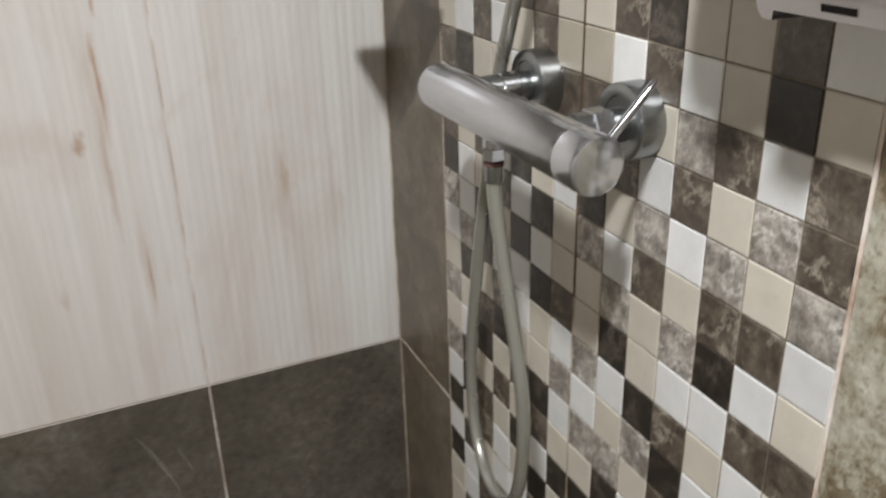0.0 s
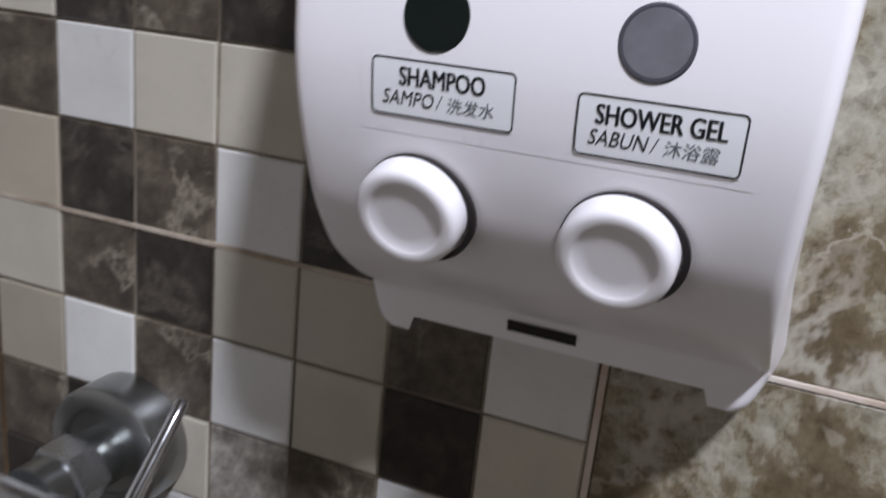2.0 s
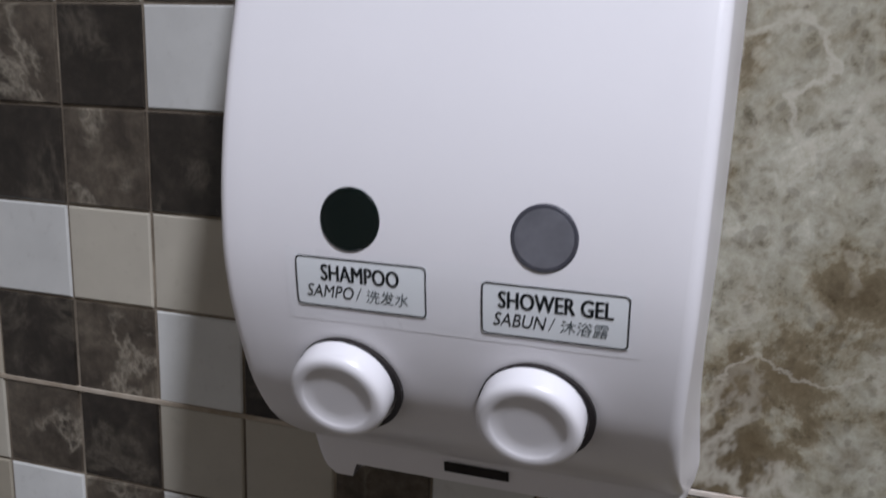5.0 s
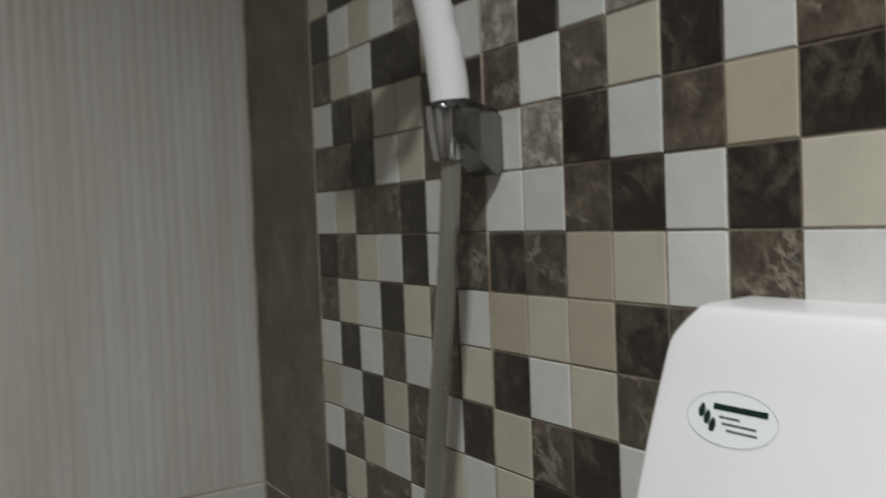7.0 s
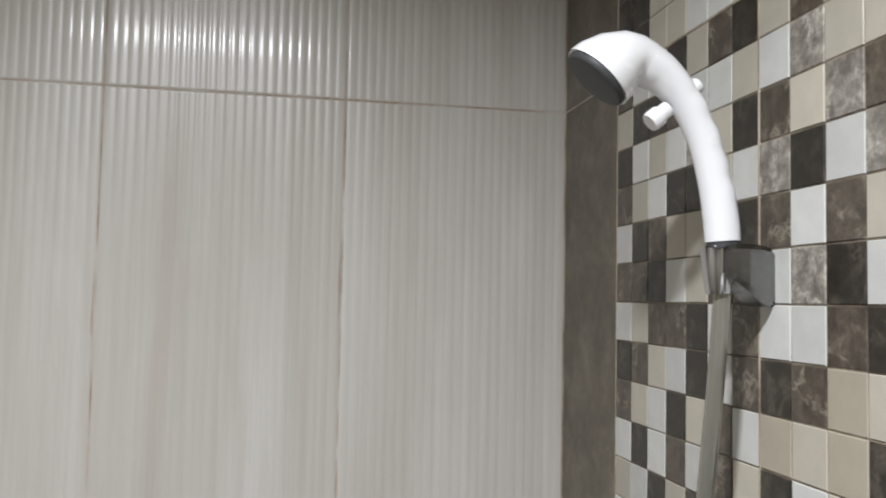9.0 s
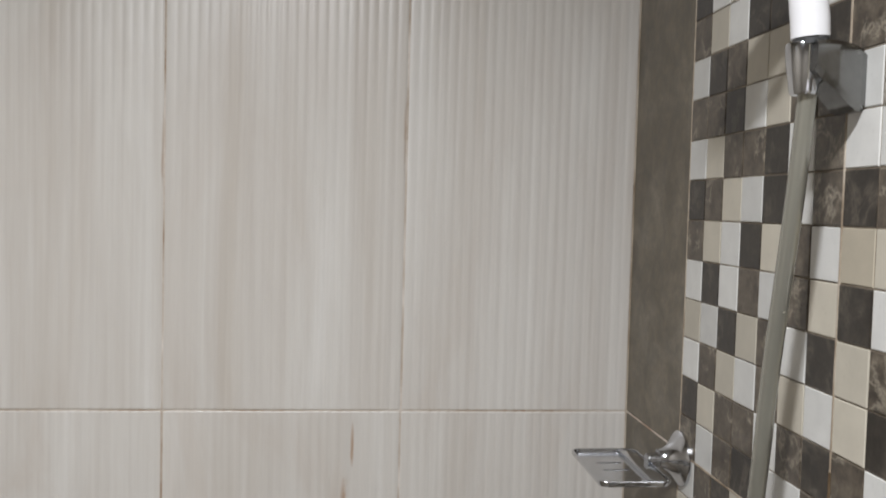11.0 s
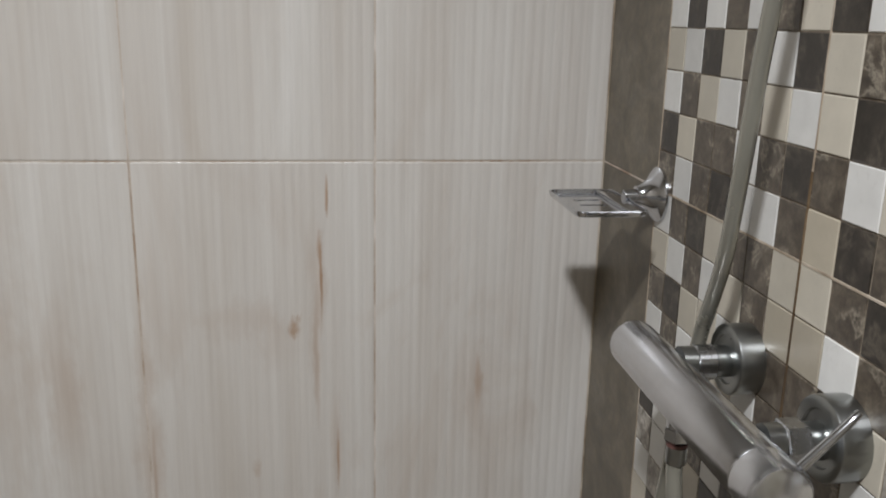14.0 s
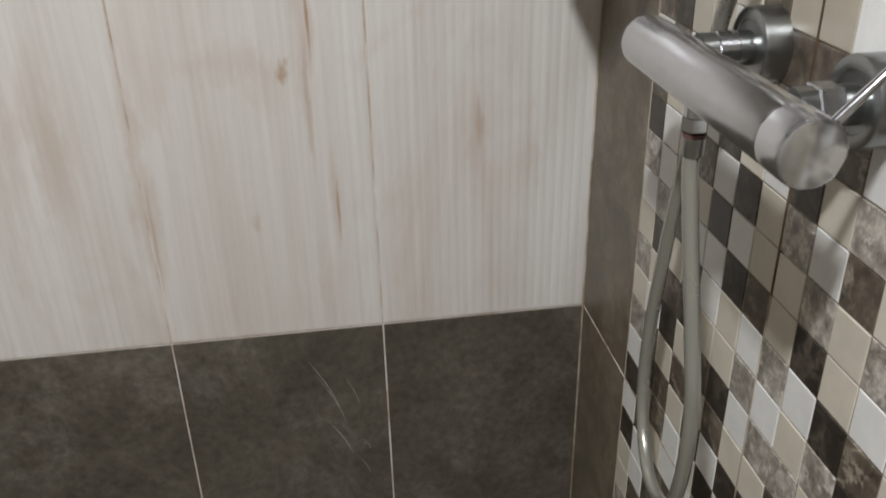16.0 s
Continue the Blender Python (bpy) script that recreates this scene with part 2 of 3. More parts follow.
# x, z, half width, half height, strength
STAINS = [
    (-0.404, 0.985, 0.010, 0.020, 0.75), (-0.370, 1.040, 0.0030, 0.065, 0.9), (-0.371, 1.085, 0.0050, 0.030, 0.7), (-0.376, 1.02, 0.016, 0.13, 0.25),
    (-0.361, 1.155, 0.0028, 0.040, 0.8), (-0.350, 0.79, 0.0030, 0.055, 0.75), (-0.352, 0.81, 0.010, 0.10, 0.25), (-0.47, 0.99, 0.095, 0.030, 0.16), (-0.43, 0.965, 0.04, 0.05, 0.14),
    (-0.595, 0.76, 0.0035, 0.10, 0.4), (-0.60, 0.80, 0.022, 0.16, 0.3), (-0.156, 0.905, 0.008, 0.050, 0.5), (-0.160, 0.87, 0.022, 0.09, 0.22), (-0.377, 0.93, 0.006, 0.12, 0.4),
    (-0.60, 0.95, 0.012, 0.12, 0.22), (-0.302, 1.55, 0.0030, 0.06, 0.6), (-0.601, 1.53, 0.0030, 0.06, 0.6), (-0.46, 0.78, 0.008, 0.016, 0.3), (-0.70, 0.90, 0.03, 0.14, 0.25),
]
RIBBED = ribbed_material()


def simple(name, colour, rough, metal=0.0, cloud=0.12, scale=60, coat=0.0):
    m, nodes, links, bsdf = mat(name)
    vec = coords(nodes, links, shift=False)
    n = noise_tex(nodes, links, vec, scale, 5)
    c = mixer(nodes, links, n, tuple(x * (1 - cloud) for x in colour), tuple(min(1, x * (1 + cloud)) for x in colour))
    links.new(c, bsdf.inputs["Base Color"])
    links.new(math_node(nodes, links, "MULTIPLY_ADD", n, 0.18, max(0.02, rough - 0.09)), bsdf.inputs["Roughness"])
    bsdf.inputs["Metallic"].default_value = metal
    bsdf.inputs["Coat Weight"].default_value = coat
    return m


CHROME = simple("chrome", (0.58, 0.59, 0.615), 0.13, 1.0, 0.06, 90)
WORN_CHROME = simple("limescaled_chrome", (0.65, 0.66, 0.69), 0.205, 1.0, 0.10, 80)
BRIGHT_CHROME = simple("bright_chrome", (0.64, 0.65, 0.675), 0.19, 0.95, 0.05, 60)
DULL_METAL = simple("dull_chrome", (0.33, 0.34, 0.335), 0.31, 1.0, 0.12, 60)
NUT_METAL = simple("tarnished_chrome", (0.42, 0.43, 0.445), 0.26, 1.0, 0.15, 80)
ARM_METAL = simple("scratched_chrome", (0.25, 0.25, 0.245), 0.24, 1.0, 0.2, 120)
HOSE_METAL = simple("grey_plastic_hose", (0.335, 0.328, 0.285), 0.25, 0.6, 0.03, 30)
WHITE_PLASTIC = simple("white_plastic", (0.86, 0.838, 0.86), 0.34, 0.0, 0.02, 30, 0.15)
SHOWER_WHITE = simple("white_glossy_plastic", (0.82, 0.82, 0.84), 0.25, 0.0, 0.02, 30, 0.3)
FACE_GREY = simple("dark_grey_rubber", (0.05, 0.052, 0.055), 0.5, 0.0, 0.2, 120)
BLACK_WINDOW = simple("black_green_window", (0.003, 0.008, 0.007), 0.12, 0.0, 0.2, 40, 0.15)
GREY_WINDOW = simple("grey_window", (0.15, 0.15, 0.17), 0.12, 0.0, 0.35, 130, 0.6)
GREY_RIM = simple("grey_window_rim", (0.065, 0.065, 0.08), 0.3, 0.0, 0.1, 90)
# near-black colour stands for the shade inside the dispenser's slot and button gaps
RECESS_SHADE = simple("black_recess_shade", (0.014, 0.010, 0.010), 0.8)
STICKER = simple("clear_sticker", (0.865, 0.85, 0.872), 0.28, 0.0, 0.01, 30, 0.4)
LABEL_PALE = simple("pale_label", (0.85, 0.875, 0.89), 0.22, 0.0, 0.03, 30, 0.3)
INK = simple("black_ink", (0.008, 0.011, 0.014), 0.4)
GREY_INK = simple("grey_ink", (0.10, 0.12, 0.13), 0.4)
GREEN_INK = simple("dark_green_ink", (0.004, 0.022, 0.016), 0.4)
PAINT = simple("beige_wall_tile", (0.36, 0.33, 0.285), 0.4, 0.0, 0.15, 9)
CEILING_PAINT = simple("white_ceiling_paint", (0.60, 0.60, 0.58), 0.7, 0.0, 0.03, 9)
FLOOR_TILE = simple("brown_floor_tile", (0.16, 0.135, 0.105), 0.45, 0.0, 0.2, 14)
RED_RUBBER = simple("reddish_washer", (0.10, 0.045, 0.04), 0.5)

glow, gn, gl, gb = mat("lit_diffuser")
gb.inputs["Emission Color"].default_value = (1.0, 0.955, 0.89, 1)
gb.inputs["Emission Strength"].default_value = 12.0


# ---- mesh helpers ----
def mesh_of(name, bm, material, smooth=False):
    me = bpy.data.meshes.new(name)
    bmesh.ops.recalc_face_normals(bm, faces=bm.faces)
    bm.to_mesh(me)
    bm.free()
    me.materials.append(material)
    if smooth:
        for p in me.polygons:
            p.use_smooth = True
        me.set_sharp_from_angle(angle=radians(38))
    return me


def part(name, bm, material, parent, label="", smooth=True):
    ob = new(name, mesh_of(name, bm, material, smooth))
    if parent is not None:
        ob.parent = parent
    if label:
        ob["label"] = label
    return ob


def thing(name, place, label, category, group="", kind=""):
    ob = new(name)
    ob.location = place
    ob.empty_display_size = 0.02
    return tagged(ob, label, category, group, kind)


def box(bm, lo, hi, bevel=0.0):
    lo, hi = Vector(lo), Vector(hi)
    got = bmesh.ops.create_cube(bm, size=1, matrix=Matrix.Translation((lo + hi) / 2) @ Matrix.Diagonal((*(hi - lo), 1)))
    if bevel:
        edges = list({e for v in got["verts"] for e in v.link_edges})
        bmesh.ops.bevel(bm, geom=edges, offset=bevel, segments=2, profile=0.6, affect="EDGES")
    return bm


def axes_from(direction):
    w = Vector(direction).normalized()
    u = w.cross(Vector((0, 0, 1)) if abs(w.z) < 0.9 else Vector((0, 1, 0))).normalized()
    return u, u.cross(w).normalized(), w


def lathe(bm, base, direction, profile, seg=40, caps=True):
    """Turns (distance along, radius) pairs about an axis."""
    u, v, w = axes_from(direction)
    base, rings = Vector(base), []
    for d, r in profile:
        rings.append([bm.verts.new(base + w * d + (u * math.cos(a) + v * math.sin(a)) * r) for a in (2 * math.pi * k / seg for k in range(seg))])
    for a, b in zip(rings, rings[1:]):
        for k in range(seg):
            bm.faces.new((a[k], a[(k + 1) % seg], b[(k + 1) % seg], b[k]))
    if caps:
        bm.faces.new(rings[0])
        bm.faces.new(rings[-1])
    return bm


def smooth_path(points, steps):
    """Catmull-Rom through tuples of any length."""
    pts = [np.array(p, float) for p in points]
    pts = [2 * pts[0] - pts[1], *pts, 2 * pts[-1] - pts[-2]]
    out = []
    for a, b, c, d in zip(pts, pts[1:], pts[2:], pts[3:]):
        for k in range(steps):
            t = k / steps
            out.append(0.5 * (2 * b + (c - a) * t + (2 * a - 5 * b + 4 * c - d) * t * t + (3 * b - a - 3 * c + d) * t ** 3))
    return out + [pts[-2]]


def tube(bm, points, seg=20, ring_wave=0.0):
    """A tube along (x, y, z, radius) rows."""
    pts = [Vector(p[:3]) for p in points]
    u = None
    rings = []
    for k, p in enumerate(pts):
        w = (pts[min(k + 1, len(pts) - 1)] - pts[max(k - 1, 0)]).normalized()
        u = (axes_from(w)[0] if u is None else (u - w * u.dot(w)).normalized())
        v = w.cross(u)
        r = points[k][3] * (1 + (ring_wave if k % 2 else -ring_wave))
        rings.append([bm.verts.new(p + (u * math.cos(a) + v * math.sin(a)) * r) for a in (2 * math.pi * j / seg for j in range(seg))])
    for a, b in zip(rings, rings[1:]):
        for k in range(seg):
            bm.faces.new((a[k], a[(k + 1) % seg], b[(k + 1) % seg], b[k]))
    bm.faces.new(rings[0])
    bm.faces.new(rings[-1])
    return bm


def tile_mesh(name, width, height, material, thick=0.008, chamfer=0.0012):
    """A flat tile in its own x-z plane, facing -y, lower left corner at the origin."""
    bm = bmesh.new()
    outer = [(0, 0), (width, 0), (width, height), (0, height)]
    inner = [(chamfer, chamfer), (width - chamfer, chamfer), (width - chamfer, height - chamfer), (chamfer, height - chamfer)]
    back = [bm.verts.new((x, thick, z)) for x, z in outer]
    edge = [bm.verts.new((x, chamfer, z)) for x, z in outer]
    face = [bm.verts.new((x, 0, z)) for x, z in inner]
    bm.faces.new(face)
    for a, b in ((back, edge), (edge, face)):
        for k in range(4):
            bm.faces.new((a[k], a[(k + 1) % 4], b[(k + 1) % 4], b[k]))
    return mesh_of(name, bm, material)


def ribbed_mesh(name, width, height, ribs, material):
    """Vertical rounded ribs on a tile in its own x-z plane, facing -y."""
    bm = bmesh.new()
    prof = [(0, 0.008), (0, 0.0012)]
    pitch = (width - 0.002) / ribs
    for k in range(ribs):
        for j in range(6):
            f = j / 6
            prof.append((0.001 + pitch * (k + f), 0.00055 * (1 - math.sin(math.pi * f) ** 0.7)))
    prof += [(width - 0.001, 0.00055), (width, 0.0012), (width, 0.008)]
    # the glaze rolls back along the upper and lower edge
    levels = [(0, 0.0010), (0.0007, 0.0003), (0.0016, 0.0), (0.0030, 0.0), (height - 0.0030, 0.0), (height - 0.0016, 0.0), (height - 0.0007, 0.0003), (height, 0.0010)]
    rows = [[bm.verts.new((x, y + (back if y < 0.005 else 0.0), z)) for x, y in prof] for z, back in levels]
    for low, high in zip(rows, rows[1:]):
        for k in range(len(prof) - 1):
            bm.faces.new((low[k], low[k + 1], high[k + 1], high[k]))
    bm.faces.new(rows[0])
    bm.faces.new(rows[-1])
    return mesh_of(name, bm, material, True)


def slab(name, lo, hi, material, label, category):
    ob = new(name, mesh_of(name, box(bmesh.new(), lo, hi), material))
    return tagged(ob, label, category, kind="structure")


# ---- the room ----
CORNER_Y = 0.187
P = 0.3 / 7
WEST, SOUTH, TOP = -1.50, -2.20, 1.2 + 25 * P
J = 0.0015

floor = slab("floor", (WEST - 0.1, SOUTH - 0.1, -0.1), (0.15, CORNER_Y + 0.15, 0.0), FLOOR_TILE, "brown stone-look tiled shower floor", "floor")
ceiling = slab("ceiling", (WEST - 0.1, SOUTH - 0.1, TOP), (0.15, CORNER_Y + 0.15, TOP + 0.1), CEILING_PAINT, "plain white painted ceiling of the shower room", "ceiling")
wall_north = slab("wall_north", (WEST - 0.1, CORNER_Y + 0.0007, 0), (0.0014, CORNER_Y + 0.12, TOP), JOINT_GROUT, "wall of cream ribbed tiles above grey-brown stone tiles", "wall")
wall_east = slab("wall_east", (0.0010, SOUTH, 0), (0.12, CORNER_Y + 0.12, TOP), GROUT, "wall with a mosaic panel between brown stone tiles", "wall")
slab("wall_west", (WEST - 0.1, SOUTH, 0), (WEST, CORNER_Y + 0.0007, TOP), PAINT, "plain beige tiled wall behind the shower", "wall")
slab("wall_south", (WEST - 0.1, SOUTH - 0.1, 0), (0.12, SOUTH, TOP), PAINT, "plain beige tiled wall behind the shower", "wall")


def ceiling_lamp():
    t = thing("ceiling_light", (LAMP[0], LAMP[1], TOP), "round white ceiling downlight, switched on", "ceiling light")
    bm = lathe(bmesh.new(), (0, 0, 0), (0, 0, -1), [(0, 0.085), (0.012, 0.085), (0.018, 0.078), (0.018, 0.064), (0.006, 0.062)], caps=False)
    part("frame", bm, SHOWER_WHITE, t)
    part("diffuser", lathe(bmesh.new(), (0, 0, -0.004), (0, 0, -1), [(0, 0.061), (0.004, 0.061)]), glow, t, "lit white diffuser")


ceiling_lamp()


# ---- double soap dispenser ----
DC = -0.588  # its middle along the wall
PROFILE = [  # height, depth, half width
    (1.1955, 0.0248, 0.0625), (1.1985, 0.0258, 0.0652), (1.2040, 0.0265, 0.0674), (1.2095, 0.0275, 0.0685), (1.2132, 0.0295, 0.0688), (1.2170, 0.0375, 0.0685), (1.2250, 0.0510, 0.0678),
    (1.2355, 0.0650, 0.0670), (1.2500, 0.0762, 0.0668), (1.2620, 0.0818, 0.0670), (1.2740, 0.0858, 0.0675), (1.2860, 0.0886, 0.0680), (1.3000, 0.0900, 0.0684), (1.3200, 0.0890, 0.0688), (1.3450, 0.0845, 0.0692),
    (1.3750, 0.0760, 0.0695), (1.4050, 0.0660, 0.0696), (1.4300, 0.0570, 0.0695), (1.4450, 0.0518, 0.0690), (1.4510, 0.0495, 0.0677),
    (1.4570, 0.0470, 0.0634), (1.4630, 0.0440, 0.0582), (1.4652, 0.0415, 0.0564), (1.4662, 0.0350, 0.0554), (1.4665, 0.0200, 0.0547),
]


FINE = smooth_path(PROFILE, 3)


def depth_at(z):
    return float(np.interp(z, [p[0] for p in FINE], [p[1] for p in FINE]))


def on_front(u, v, z0, off):
    """Point on the dispenser's curved front: u to a viewer's right of its middle, v above z0."""
    z = z0 + v
    return Vector((-depth_at(z) - off, DC - u, z))


def sheet(bm, u0, u1, z0, z1, off, nz=6):
    rows = []
    for k in range(nz + 1):
        v = (z1 - z0) * k / nz
        rows.append([bm.verts.new(on_front(u0, v, z0, off)), bm.verts.new(on_front(u1, v, z0, off))])
    for a, b in zip(rows, rows[1:]):
        bm.faces.new((a[0], a[1], b[1], b[0]))
    return bm


def lettering(text, size, u, z, off, shear=0.0, bold=0.0, squeeze=1.0):
    """Flat letters bent onto the front, centred at u."""
    curve = bpy.data.curves.new("letters", "FONT")
    curve.body, curve.size, curve.shear, curve.align_x = text, size, shear, "CENTER"
    curve.resolution_u = 3
    ob = new("letters", curve)
    bpy.context.view_layer.update()
    me = bpy.data.meshes.new_from_object(ob.evaluated_get(bpy.context.evaluated_depsgraph_get()))
    bm = bmesh.new()
    bm.from_mesh(me)
    bpy.data.objects.remove(ob)
    bpy.data.curves.remove(curve)
    bpy.data.meshes.remove(me)
    flat = bm.copy()
    bm.clear()
    for k, step in enumerate((-bold, 0.0, bold) if bold else (0.0,)):
        made = {}
        for vert in flat.verts:
            made[vert] = bm.verts.new(on_front(u + vert.co.x * squeeze + step, vert.co.y, z, off + 0.00001 * k))
        for face in flat.faces:
            bm.faces.new([made[vert] for vert in face.verts])
    flat.free()
    return bm


def frame_line(bm, u0, u1, z0, z1, width, off, radius=0.0016):
    """A rounded rectangle drawn as a line."""
    loop = []
    for cu, cz, a0 in ((u1 - radius, z1 - radius, 0), (u0 + radius, z1 - radius, 90), (u0 + radius, z0 + radius, 180), (u1 - radius, z0 + radius, 270)):
        for k in range(5):
            a = radians(a0 + 22.5 * k)
            loop.append((cu, cz, math.cos(a), math.sin(a)))
    full = []
    for k, p in enumerate(loop):
        q = loop[(k + 1) % len(loop)]
        full.append(p)
        if k % 5 == 4:
            full += [tuple(a + (b - a) * f / 8 for a, b in zip(p, q)) for f in range(1, 8)]
    loop = full
    outer = [bm.verts.new(on_front(c + x * radius, d + y * radius - z0, z0, off)) for c, d, x, y in loop]
    inner = [bm.verts.new(on_front(c + x * (radius - width), d + y * (radius - width) - z0, z0, off)) for c, d, x, y in loop]
    n = len(loop)
    for k in range(n):
        bm.faces.new((outer[k], outer[(k + 1) % n], inner[(k + 1) % n], inner[k]))
    return bm


def dispenser():
    t = thing("soap_dispenser", (0, 0, 0), "white plastic double soap dispenser with two push buttons on tiles", "soap dispenser")
    bm = bmesh.new()
    rings = []
    for z, d, w in FINE:
        rad = min(0.0040, d * 0.45)
        ring = [(0.0, w + 0.0040)]
        for k in range(7):
            a = math.pi / 2 * k / 6
            ring.append((-(d - rad) - rad * math.sin(a), w - rad + rad * math.cos(a)))
        ring.insert(1, (-(d - rad) * 0.5, w + 0.0022))
        # the lower edge is cut away between two feet
        ring = [(x, y, z) for x, y in ring]
        zc = max(z, 1.2015)
        ring += [(-d, w - 0.0095, z), (-depth_at(zc), w - 0.0115, zc)]
        ring = ring + [(x, -y, h) for x, y, h in reversed(ring)]
        rings.append([bm.verts.new((x, DC + 0.0015 + y, h)) for x, y, h in ring])
    n = len(rings[0])
    for a, b in zip(rings, rings[1:]):
        for k in range(n):
            bm.faces.new((a[k], a[(k + 1) % n], b[(k + 1) % n], b[k]))
    bm.faces.new(rings[-1])
    # soles of the two feet and the raised floor between them
    sole, half = rings[0], n // 2
    low, wide = FINE[0][0], FINE[0][2]
    for edge, side in ((sole[:half - 1], 1), (sole[half + 1:][::-1], -1)):
        bm.faces.new([*edge, bm.verts.new((0, DC + 0.0015 + side * (wide - 0.0095), low))])
    back = [bm.verts.new((0, DC + 0.0015 + side * (wide - 0.0115), 1.2015)) for side in (1, -1)]
    bm.faces.new((sole[half - 1], sole[half], back[1], back[0]))
    bmesh.ops.remove_doubles(bm, verts=bm.verts, dist=0.00002)
    part("housing", bm, WHITE_PLASTIC, t)
    # the slot's shade is a flat near-black sheet on the front
    part("key_slot", sheet(bmesh.new(), -0.0172, 0.0070, 1.2056, 1.2098, 0.0006, 4), RECESS_SHADE, t, "narrow flat black sheet for the shaded key slot")
    # sight windows
    for u, z, glass, rim, words in ((-0.0279, 1.3082, BLACK_WINDOW, BLACK_WINDOW, "round black sight window"), (0.0267, 1.3078, GREY_WINDOW, GREY_RIM, "round grey sight window")):
        p = on_front(u, 0, z, -0.0020)
        nrm = Vector((-1, 0, -(depth_at(z + 0.008) - depth_at(z - 0.008)) / 0.016)).normalized()
        win = part("sight_window", lathe(bmesh.new(), p, nrm, [(0, 0.0091), (0.0019, 0.0091), (0.0024, 0.0086)], 40), rim, t, words)
        part("pane", lathe(bmesh.new(), p, nrm, [(0.0021, 0.0081), (0.0025, 0.0078), (0.0026, 0.004), (0.0026, 0.001)], 40), glass, win)
    # label strip, boxes and words
    part("label_strip", sheet(bmesh.new(), -0.0478, 0.0532, 1.2774, 1.2992, 0.00008, 12), STICKER, t, "clear sticker strip with printed words")
    for u, low, high, words, small, sign in ((-0.0248, 1.2821, 1.2971, "SHAMPOO", "SAMPO", "\u6d17\u53d1\u6c34"), (0.0302, 1.2799, 1.2950, "SHOWER GEL", "SABUN", "\u6c90\u6d74\u9732")):
        lab = part("label", sheet(bmesh.new(), u - 0.0197, u + 0.0197, low, high, 0.00024), LABEL_PALE, t, "pale printed label reading " + words.lower())
        part("border", frame_line(bmesh.new(), u - 0.0197, u + 0.0197, low, high, 0.00042, 0.0004), INK, lab)
        part("lettering", lettering(words, 0.0068, u + (0 if len(words) < 8 else 0.0002), low + 0.0082, 0.0004, 0, 0.00016, 0.73), INK, lab, "bold black lettering", False)
        part("lettering", lettering(small, 0.0055, u - 0.0094, low + 0.0030, 0.0004, 0.25, 0.0, 0.82), INK, lab, "slanted black lettering", False)
        part("lettering", lettering("/", 0.0055, u - 0.0008, low + 0.0030, 0.0004, 0.25, 0.0, 0.82), INK, lab, "slanted black stroke", False)
        part("lettering", lettering(sign, 0.0043, u + 0.0080, low + 0.0030, 0.0004, 0.12, 0.0, 1.0), GREY_INK, lab, "thin grey lettering", False)
    # push buttons
    for u in (-0.0324, 0.0246):
        z = 1.2588
        p = on_front(u, 0, z, -0.004)
        nrm = Vector((-1, 0, -0.36)).normalized()
        btn = part("push_button", lathe(bmesh.new(), p, nrm, [(0, 0.0153), (0.0102, 0.0153), (0.0119, 0.0149), (0.0129, 0.0141), (0.0132, 0.0130), (0.0132, 0.0113), (0.0129, 0.0106), (0.0125, 0.0100), (0.0124, 0.006), (0.0124, 0.0006)], 56), WHITE_PLASTIC, t, "round white push button with a dished face")
        # the shade in the gap is a near-black ring laid on the front
        part("gap", lathe(bmesh.new(), p + Vector((0, -0.0008, -0.0012)), nrm, [(0.0025, 0.0168), (0.0049, 0.0168), (0.0049, 0.0150)], 56, False), RECESS_SHADE, btn, "flat black ring for the shaded gap round the button")
    # oval maker's sticker, its print shown as bars
    bm = bmesh.new()
    rim = bmesh.new()
    vs, outs, ins = [], [], []
    for k in range(48):
        a = 2 * math.pi * k / 48
        vs.append(bm.verts.new(on_front(-0.0248 + 0.0245 * math.cos(a), 0.0118 * math.sin(a), 1.4195, 0.00015)))
        outs.append(rim.verts.new(on_front(-0.0248 + 0.0240 * math.cos(a), 0.0113 * math.sin(a), 1.4195, 0.0003)))
        ins.append(rim.verts.new(on_front(-0.0248 + 0.0238 * math.cos(a), 0.0111 * math.sin(a), 1.4195, 0.0003)))
    bm.faces.new(vs)
    for k in range(48):
        rim.faces.new((outs[k], outs[(k + 1) % 48], ins[(k + 1) % 48], ins[k]))
    st = part("oval_sticker", bm, LABEL_PALE, t, "oval pale sticker with green drops and bars")
    part("border", rim, GREY_INK, st)
    for u, z in ((-0.0408, 1.4212), (-0.0373, 1.4187), (-0.0338, 1.4160)):
        d = bmesh.new()
        d.faces.new([d.verts.new(on_front(u + x, y, z, 0.0003)) for x, y in ((0, 0.0034), (0.0013, 0.0020), (0.0020, 0.0), (0.0014, -0.0022), (0, -0.0030), (-0.0014, -0.0022), (-0.0020, 0.0), (-0.0013, 0.0020))])
        part("drop", d, GREEN_INK, st)
    for u0, u1, z, h in ((-0.0350, -0.0065, 1.4225, 0.0026), (-0.031, -0.020, 1.4193, 0.0010), (-0.029, -0.011, 1.4168, 0.0010), (-0.026, -0.010, 1.4143, 0.0010)):
        part("print_bar", sheet(bmesh.new(), u0, u1, z, z + h, 0.0003, 1), GREEN_INK if h > 0.002 else GREY_INK, st)


dispenser()

# ---- shower mixer ----
BX, BZ = -0.080, 1.088


